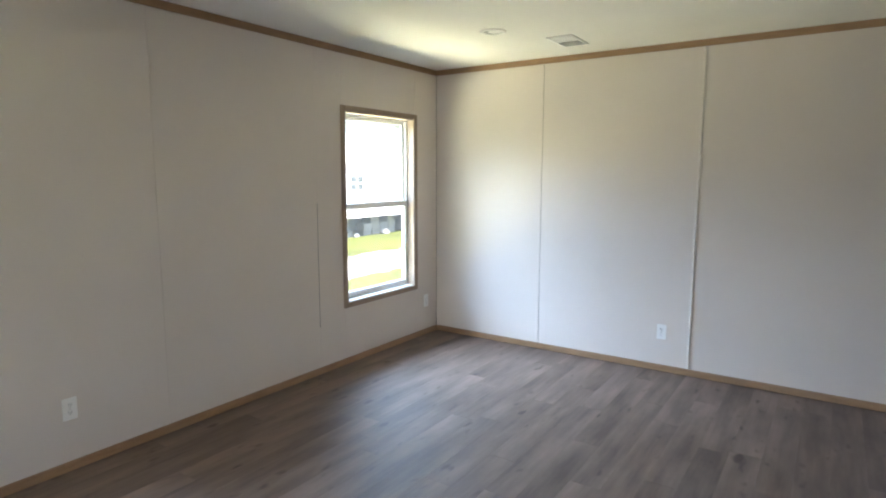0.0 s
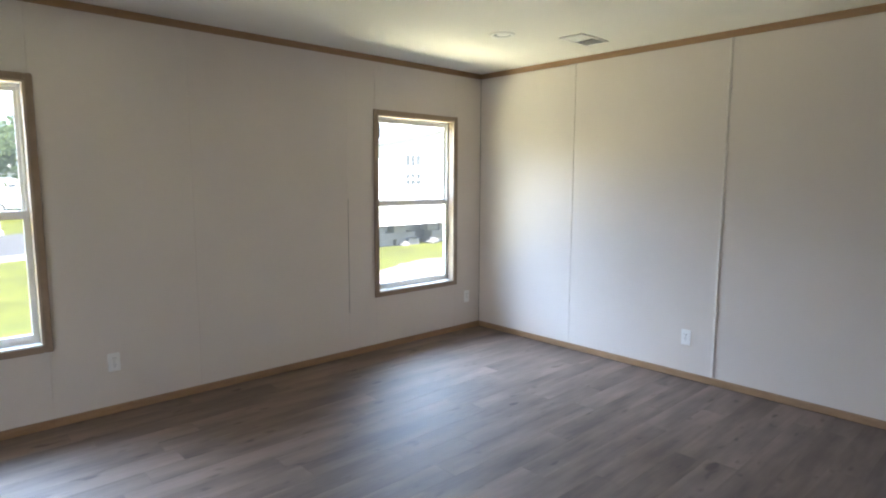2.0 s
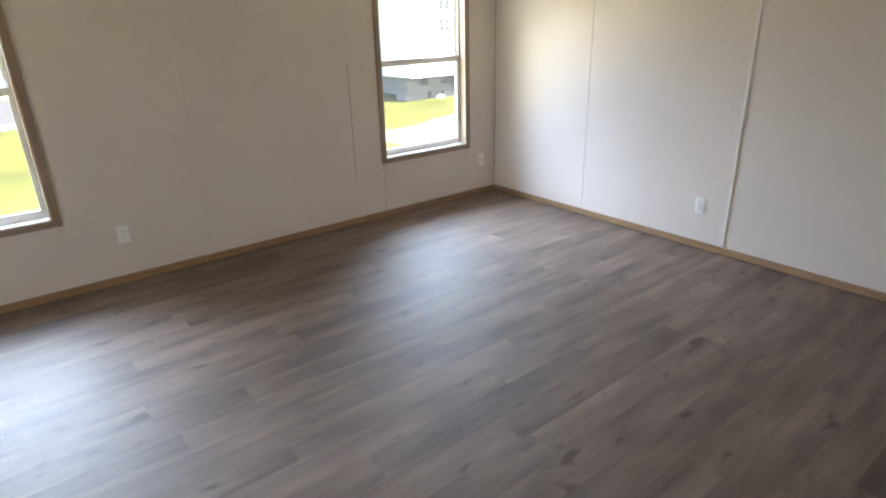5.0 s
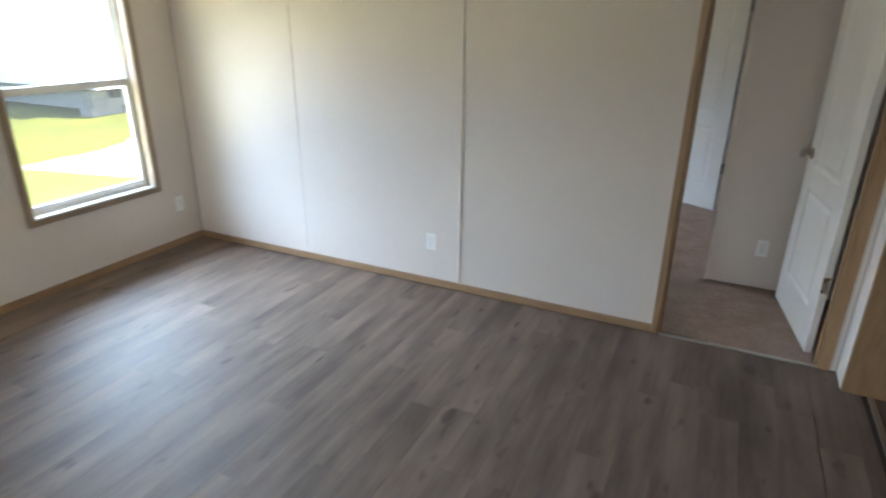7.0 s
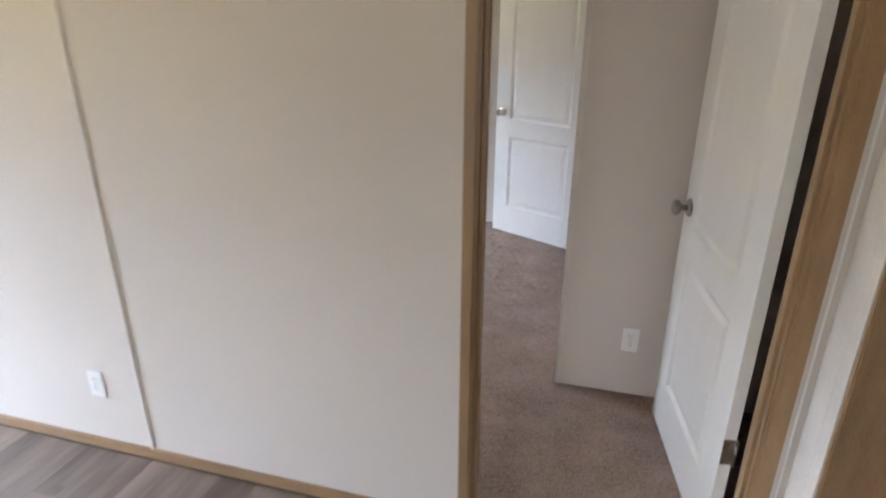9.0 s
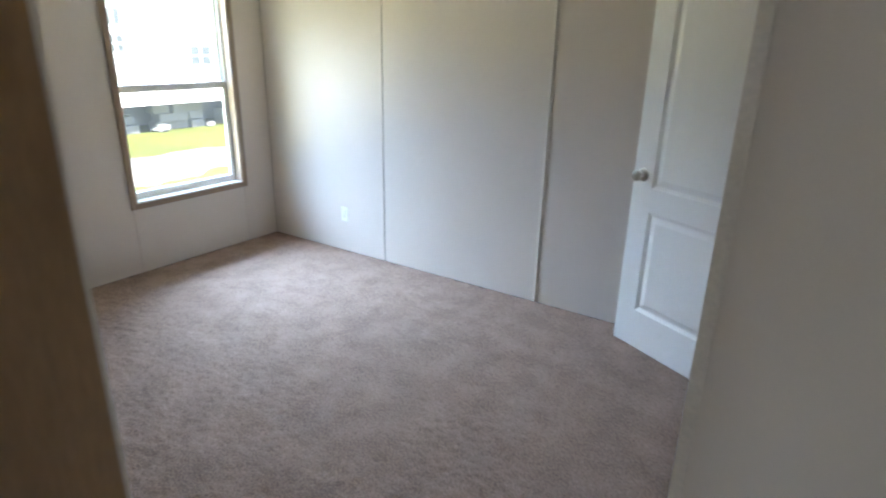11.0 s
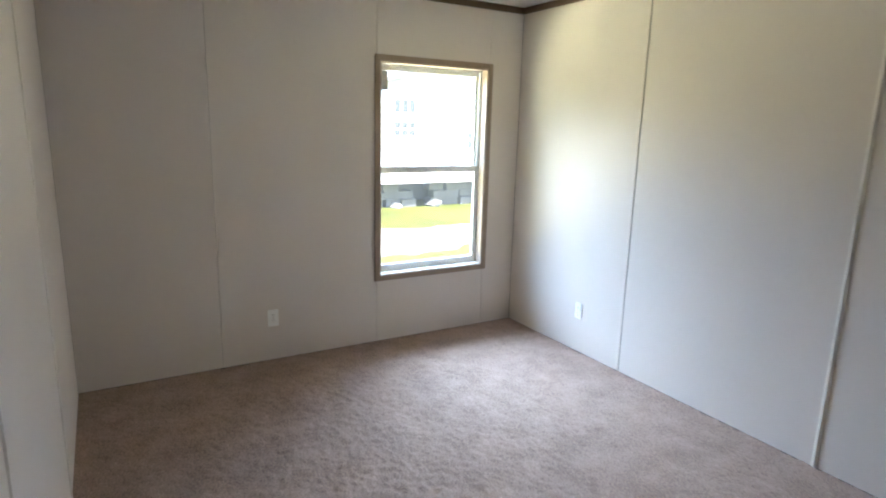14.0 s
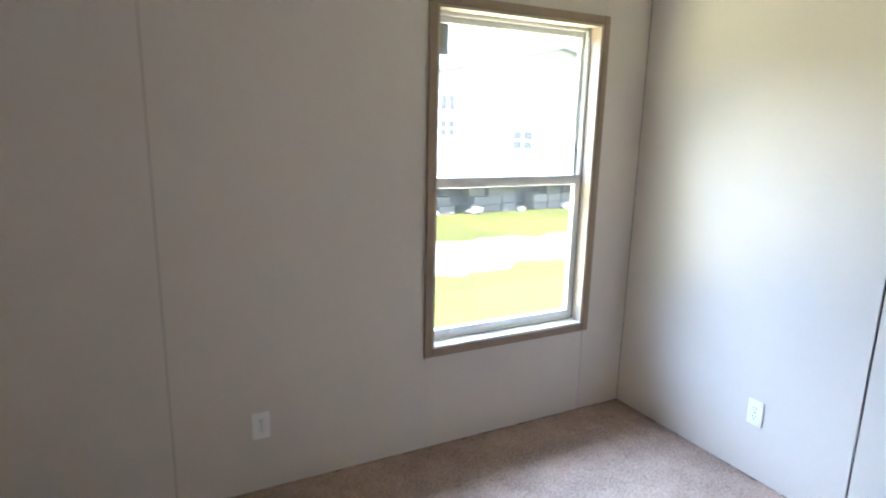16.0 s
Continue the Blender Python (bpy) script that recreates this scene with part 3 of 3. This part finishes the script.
part("backing", made(-0.075, -0.145, 0.0005, 0.075, 0.145, 0.002), DARK, vent)
for a in ((-0.095, -0.17, 0, -0.072, 0.17, 0.009), (0.072, -0.17, 0, 0.095, 0.17, 0.009), (-0.0715, -0.17, 0, 0.0715, -0.142, 0.009), (-0.0715, 0.142, 0, 0.0715, 0.17, 0.009), (-0.0715, -0.006, 0.001, 0.0715, 0.006, 0.008)):
    part("frame", made(*a, bevel=0.003), PLATE, vent)
slat = made(-0.0715, -0.008, -0.0008, 0.0715, 0.008, 0.0008)
slat_me = mesh_of("slat", slat, PLATE)
for k in range(14):
    y = -0.128 + 0.256 * k / 13
    if abs(y) > 0.012:
        s = new("slat", slat_me)
        s.parent = vent
        s.matrix_basis = pose(0, y, 0.007, 40 if y < 0 else -40)

# ---- outdoors ----
G = -0.50
gb = bmesh.new()
bmesh.ops.create_grid(gb, x_segments=60, y_segments=60, size=300)
for v in gb.verts:
    v.co.z = G + 0.06 * noise.noise(v.co * 0.05) * min(1, max(0, (v.co.length - 30) / 40))
structure("ground", gb, GRASS, "sunlit green lawn around the homes", "ground")


def strip(name, line, half, material, label, category, z):
    """A flat band along a line of points, with a ragged edge."""
    bm = bmesh.new()
    rows = []
    pts = [Vector((*a, 0)).lerp(Vector((*b, 0)), k / 40) for a, b in zip(line, line[1:]) for k in range(40)]
    for _ in range(60):
        pts = [pts[0]] + [(a + b + d) / 3 for a, b, d in zip(pts, pts[1:], pts[2:])] + [pts[-1]]
    for p, nxt in zip(pts, pts[1:]):
        d = (nxt - p).normalized()
        wob = 0.35 * noise.noise(p * 0.9) + 0.25 * noise.noise(p * 3.1)
        h = half * (1 + wob * (0.9 if category == "path" else 0.05))
        rows.append((bm.verts.new((p.x - d.y * h, p.y + d.x * h, z)), bm.verts.new((p.x + d.y * h, p.y - d.x * h, z))))
    for a, b in zip(rows, rows[1:]):
        bm.faces.new((a[0], b[0], b[1], a[1]))
    bmesh.ops.recalc_face_normals(bm, faces=bm.faces)
    return structure(name, bm, material, label, category)


strip("dirt_path", ((-4.9, 2.0), (-5.7, 5.6), (-5.5, 9.0), (-5.4, 24.0)), 0.95, DIRT, "pale bare dirt track between patches of grass", "path", G + 0.006)
strip("road", ((-11.5, -30.0), (-15.0, -3.5), (-27.0, 12.0)), 3.2, ROAD, "worn grey asphalt lane through the lawn", "road", G + 0.008)
strip("road_shoulder", ((-8.1, -30.0), (-11.5, -4.2), (-24.0, 12.5)), 0.5, DIRT, "pale sandy shoulder beside the lane", "path", G + 0.012)


def house(name, label, at, width, length, eave, ridge, skirt, material, turn=0.0):
    """A long gabled home; its gable end faces +x at the origin, ridge along -x."""
    h = holder(name, label, "house")
    bm = bmesh.new()
    w = width / 2
    prof = ((-w, skirt), (w, skirt), (w, eave), (0, ridge), (-w, eave))
    a = [bm.verts.new((0, y, z)) for y, z in prof]
    b = [bm.verts.new((-length, y, z)) for y, z in prof]
    bm.faces.new(a)
    bm.faces.new(list(reversed(b)))
    for k in range(5):
        bm.faces.new((a[k], b[k], b[(k + 1) % 5], a[(k + 1) % 5]))
    bmesh.ops.recalc_face_normals(bm, faces=bm.faces)
    wall = part("wall", bm, material, h)
    # lapped siding boards on the gable end
    z, n = skirt, 0
    while z < ridge - 0.1:
        half = w if z + 0.19 < eave else w * (ridge - z - 0.19) / (ridge - eave)
        if half > 0.15:
            bb = made(0.0, -half, z, 0.012, half, z + 0.19, bevel=0.0)
            for v in bb.verts:
                if v.co.x > 0.006 and v.co.z > z + 0.1:
                    v.co.x = 0.003
            part("siding_board", bb, material, wall)
        z += 0.2
    rf = bmesh.new()
    for s in (-1, 1):
        sl = math.hypot(w + 0.3, (ridge - eave) * (w + 0.3) / w)
        rb = bmesh.new()
        box(rb, -length - 0.25, 0, 0, 0.25, sl, 0.10)
        ang = math.atan2(ridge - eave, w)
        me = bpy.data.meshes.new("tmp")
        mtx = Matrix.Translation((0, 0, ridge)) @ Matrix.Rotation(-ang, 4, "X") if s > 0 else Matrix.Translation((0, 0, ridge)) @ Matrix.Rotation(ang, 4, "X") @ Matrix.Diagonal((1, -1, 1, 1))
        bmesh.ops.transform(rb, matrix=mtx, verts=rb.verts)
        rb.to_mesh(me)
        rb.free()
        rf.from_mesh(me)
        bpy.data.meshes.remove(me)
    bmesh.ops.recalc_face_normals(rf, faces=rf.faces)
    part("roof", rf, SHINGLE, h)
    # solid grey block stands for the shade in the open crawl space
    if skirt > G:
        part("crawl_shade_block", made(-length + 0.3, -w + 0.4, G + 0.1, -1.0, w - 0.4, skirt), SHADE, h, "solid grey block for the shade in the crawl space")
    h.matrix_basis = pose(at[0], at[1], 0, 0, 0, turn)
    return h


def house_window(h, y0, y1, z0, z1, cols, rows_, trim):
    f = part("window", made(0.006, y0 - 0.05, z0 - 0.05, 0.03, y1 + 0.05, z1 + 0.05, bevel=0.004), trim, h)
    cw, ch = (y1 - y0) / cols, (z1 - z0) / rows_
    for i in range(cols):
        for j in range(rows_):
            part("pane", made(0.026, y0 + i * cw + 0.02, z0 + j * ch + 0.02, 0.034, y0 + (i + 1) * cw - 0.02, z0 + (j + 1) * ch - 0.02), PANE, f)


PANE = mat("far_window_pane", (0.085, 0.095, 0.10), 0.2, bump=0.0)
HX, HY = -9.0, 9.6
white_house = house("white_house", "white lap-sided home with a low gable, raised on blocks", (HX, HY), 8.4, 14.0, 2.36, 3.26, 0.14, SIDING)
house_window(white_house, 6.36 - HY, 6.94 - HY, 1.80, 2.14, 3, 1, SIDING)
house_window(white_house, 6.36 - HY, 6.94 - HY, 1.26, 1.62, 3, 2, SIDING)
house_window(white_house, 8.42 - HY, 9.0 - HY, 0.97, 1.42, 2, 2, SIDING)
block_me = mesh_of("block", made(-0.2, -0.2, 0, 0.2, 0.2, 0.19, bevel=0.01), BLOCK)
rnd_b = random.Random(5)
y = -3.9
while y < 3.9:
    for k in range(rnd_b.choice((2, 3, 3))):
        b = new("block", block_me)
        b.parent = white_house
        b.matrix_basis = pose(-0.6 + rnd_b.uniform(-0.1, 0.1), y + rnd_b.uniform(-0.04, 0.04), G + 0.195 * k, 0, 0, rnd_b.uniform(-8, 8))
    y += rnd_b.choice((0.42, 0.44, 0.9))
# rubble left under the edge of the home
for k, (y, s) in enumerate(((-3.0, 0.16), (-1.9, 0.22), (-0.6, 0.13), (0.8, 0.2), (2.1, 0.15))):
    bm = bmesh.new()
    bmesh.ops.create_icosphere(bm, subdivisions=2, radius=s)
    for v in bm.verts:
        v.co = v.co * (1 + 0.4 * noise.noise(v.co * 6 + Vector((k, 0, 0))))
        v.co.z = max(v.co.z, -s * 0.3) * 0.7
    r = tagged(part("rubble_heap", bm, BLOCK), "grey heap of rubble beside the raised home", "rubble", "rubble heaps")
    r.matrix_basis = pose(HX - 0.35, HY + y, G + s * 0.2)

blue_house = house("blue_house", "pale blue gabled home with a white porch", (-22.5, -4.0), 3.9, 14.0, 2.2, 2.58, G, BLUE)
f = part("window", made(0.006, -0.10, 0.55, 0.05, 0.50, 1.95, bevel=0.004), SIDING, blue_house)
part("pane", made(0.04, -0.03, 1.27, 0.056, 0.43, 1.88), PANE, f)
part("pane", made(0.04, -0.03, 0.62, 0.056, 0.43, 1.22), PANE, f)
for y in (0.08, 0.68):
    part("gable_vent", made(0.006, y, 2.22, 0.03, y + 0.09, 2.40), PANE, blue_house)
porch = holder("porch", "white railed wooden porch with steps beside the blue home", "porch")
porch.matrix_basis = pose(-22.3, -4.95, G)
part("deck", made(0, 0, 0.42, 2.2, 2.4, 0.52), SIDING, porch)
part("skirt", made(0.02, 0.02, 0, 2.18, 2.38, 0.42), SIDING, porch)
for k in range(9):
    part("baluster", made(2.1, 0.1 + k * 0.27, 0.52, 2.14, 0.14 + k * 0.27, 1.3), SIDING, porch)
part("handrail", made(2.06, 0.05, 1.3, 2.18, 2.35, 1.36, bevel=0.01), SIDING, porch)
for k in range(3):
    part("step", made(0.4, 2.4 + k * 0.28, 0, 1.6, 2.68 + k * 0.28, 0.39 - k * 0.13), SIDING, porch)
part("handrail", made(1.58, 2.4, 0.9, 1.64, 3.2, 0.96), SIDING, porch)
for k in range(3):
    part("post", made(1.58, 2.5 + k * 0.3, 0, 1.64, 2.56 + k * 0.3, 0.92), SIDING, porch)

trailer = house("white_trailer", "long white trailer home far beyond the lane", (-46, 1.0), 9.0, 6.0, 1.4, 1.8, G, SIDING)
for y in (-1.5, 0.2, 1.0):
    house_window(trailer, y, y + 0.5, 0.5, 1.0, 1, 2, SIDING)


def tree(name, label, at, height, spread, seed):
    rnd = random.Random(seed)
    t = holder(name, label, "tree")
    bm = bmesh.new()
    tips = []

    def limb(p, d, length, r, depth):
        q = p + d * length
        m = Matrix.Translation(p) @ d.to_track_quat("Z", "Y").to_matrix().to_4x4()
        lathe(bm, ((r, 0), (r * 0.82, length * 0.5), (r * 0.62, length)), m, 8)
        if depth == 0:
            tips.append(q)
            return
        for _ in range(3 + (depth > 1)):
            nd = (d + Vector((rnd.uniform(-1, 1), rnd.uniform(-1, 1), rnd.uniform(-0.2, 0.6))) * 0.8).normalized()
            limb(p + d * length * rnd.uniform(0.7, 1), nd, length * rnd.uniform(0.55, 0.75), r * 0.55, depth - 1)
        tips.append(q)
    limb(Vector((0, 0, -0.1)), Vector((0.03, 0.02, 1)).normalized(), height * 0.42, 0.22, 3)
    part("trunk", bm, BARK, t)
    vs, fs = [], []
    for p in tips:
        for _ in range(34):
            c = p + Vector((rnd.gauss(0, 1), rnd.gauss(0, 1), rnd.gauss(0, 0.55))) * spread
            s = rnd.uniform(0.10, 0.22)
            u = Vector((rnd.gauss(0, 1), rnd.gauss(0, 1), rnd.gauss(0, 1))).normalized()
            w = u.orthogonal().normalized()
            k = len(vs)
            vs += [c - u * s, c + w * s * 0.5, c + u * s, c - w * s * 0.5]
            fs.append((k, k + 1, k + 2, k + 3))
    me = bpy.data.meshes.new("crown")
    me.from_pydata([tuple(v) for v in vs], [], fs)
    me.materials.append(LEAF)
    cr = new("crown", me)
    cr.parent = t
    t.matrix_basis = pose(at[0], at[1], G)


tree("broadleaf_tree", "tall green broadleaf tree beyond the blue home", (-37, 0.9), 6.0, 0.62, 3)
tree("broadleaf_tree", "lower green broadleaf tree beyond the blue home", (-38, -1.0), 4.4, 0.6, 8)
tree("broadleaf_tree", "thin green tree at the edge of the lawn", (-41, 3.6), 6.6, 0.6, 11)


# ---- parked cars ----
PAINT = mat("car_paint", (0.62, 0.63, 0.65), 0.3, dark=0.97, light=1.02, bump=0.0)
TYRE = mat("tyre_rubber", (0.03, 0.03, 0.03), 0.8)


def parked_car(at, turn, label):
    car = holder("parked_car", label, "car", "cars parked by the trailer")
    bm = bmesh.new()
    prof = ((-2.1, 0.35), (-2.15, 0.75), (-1.75, 0.92), (-1.35, 0.95), (-0.75, 1.42), (0.55, 1.45), (1.15, 0.98), (1.95, 0.85), (2.15, 0.6), (2.1, 0.35))
    loops = []
    for s, inset in ((-0.86, 1), (-0.80, 0), (0.80, 0), (0.86, 1)):
        loops.append([bm.verts.new((x * (0.98 if inset else 1), s * (0.82 if z > 1.1 else 1.0), z - (0.03 if inset and z > 0.5 else 0))) for x, z in prof])
    for a, b in zip(loops, loops[1:]):
        for k in range(len(prof)):
            bm.faces.new((a[k], a[(k + 1) % len(prof)], b[(k + 1) % len(prof)], b[k]))
    bm.faces.new(loops[0])
    bm.faces.new(list(reversed(loops[-1])))
    bmesh.ops.recalc_face_normals(bm, faces=bm.faces)
    part("body", bm, PAINT, car)
    for s in (-1, 1):
        part("side_window", made(-0.75, s * 0.74 - 0.02, 1.02, 0.6, s * 0.74 + 0.02, 1.34, bevel=0.01), PANE, car)
        for x in (-1.35, 1.35):
            m = Matrix.Translation((x, s * 0.78, 0.32)) @ Matrix.Rotation(radians(90), 4, "X")
            w = part("tyre", lathe(bmesh.new(), ((0.28, -0.1), (0.32, -0.07), (0.32, 0.07), (0.28, 0.1)), m, 18), TYRE, car)
            part("rim", lathe(bmesh.new(), ((0.19, -0.105), (0.19, 0.105)), m, 14), PAINT, w)
    car.matrix_basis = pose(at[0], at[1], G, 0, 0, turn)


parked_car((-34.5, 0.9), 82, "silver car parked on the grass before the trailer")
parked_car((-35.5, 5.4), 86, "silver car parked farther along before the trailer")

# ---- carpet ----
step = 0.011
xs, ys = np.arange(0.0, 5.5 + step, step), np.arange(0.016, DEPTH + step, step)
gx, gy = np.meshgrid(xs, ys, indexing="ij")
rng = np.random.default_rng(4)


def soft(a, n):
    for _ in range(n):
        a = (a + np.roll(a, 1, 0) + np.roll(a, -1, 0) + np.roll(a, 1, 1) + np.roll(a, -1, 1)) / 5
    return a / max(1e-6, a.std())


z = -0.002 + 0.0020 * soft(rng.standard_normal(gx.shape), 1) + 0.0008 * soft(rng.standard_normal(gx.shape), 6)
z = np.clip(z, -0.009, 0.008)
nx, ny = gx.shape
idx = np.arange(nx * ny).reshape(nx, ny)
quads = np.stack([idx[:-1, :-1], idx[1:, :-1], idx[1:, 1:], idx[:-1, 1:]], -1).reshape(-1, 4)
me = bpy.data.meshes.new("carpet")
me.from_pydata(np.stack([np.clip(gx, 0, 5.5), np.clip(gy, 0.016, DEPTH), z], -1).reshape(-1, 3).tolist(), [], quads.tolist())
me.polygons.foreach_set("use_smooth", [True] * len(quads))
me.materials.append(CARPET)
tagged(new("carpet", me), "beige-brown cut-pile carpet covering the bedroom floor", "carpet", kind="structure")

# ---- plank floor ----
GROUT = mat("plank_joint", (0.045, 0.033, 0.027), 0.8)
floor = structure("floor", made(0.0, BACK, -0.0115, SIDE, -0.0125, -0.0048), GROUT, "grey-brown wood-look vinyl plank floor", "floor")
PW, PL = 0.152, 1.22
plank_me = mesh_of("plank", made(-PW / 2 + 0.0002, -PL / 2 + 0.0002, -0.0045, PW / 2 - 0.0002, PL / 2 - 0.0002, 0.0, bevel=0.0003), PLANK)


def lay(x0, x1, seed):
    rnd = random.Random(seed)
    x = x0
    while x < x1 - 0.001:
        w = min(PW, x1 - x)
        y = -0.013
        first_len = rnd.uniform(0.25, PL)
        while y > BACK + 0.001:
            ln = min(first_len, y - BACK)
            first_len = PL
            me = plank_me if (w > PW - 0.001 and abs(ln - PL) < 0.001) else mesh_of("plank", made(-w / 2 + 0.0002, -ln / 2 + 0.0002, -0.0045, w / 2 - 0.0002, ln / 2 - 0.0002, 0.0, bevel=0.0003), PLANK)
            p = new("plank", me)
            p.parent = floor
            p.location = (x + w / 2, y - ln / 2, 0)
            y -= ln
        x += w


lay(0.0, 4.474, 1)
lay(4.528, 5.75, 2)
structure("floor_far", made(5.75, BACK, -0.0045, SIDE, -0.0125, 0), PLANK, "grey-brown wood-look vinyl floor in the kitchen half", "floor")
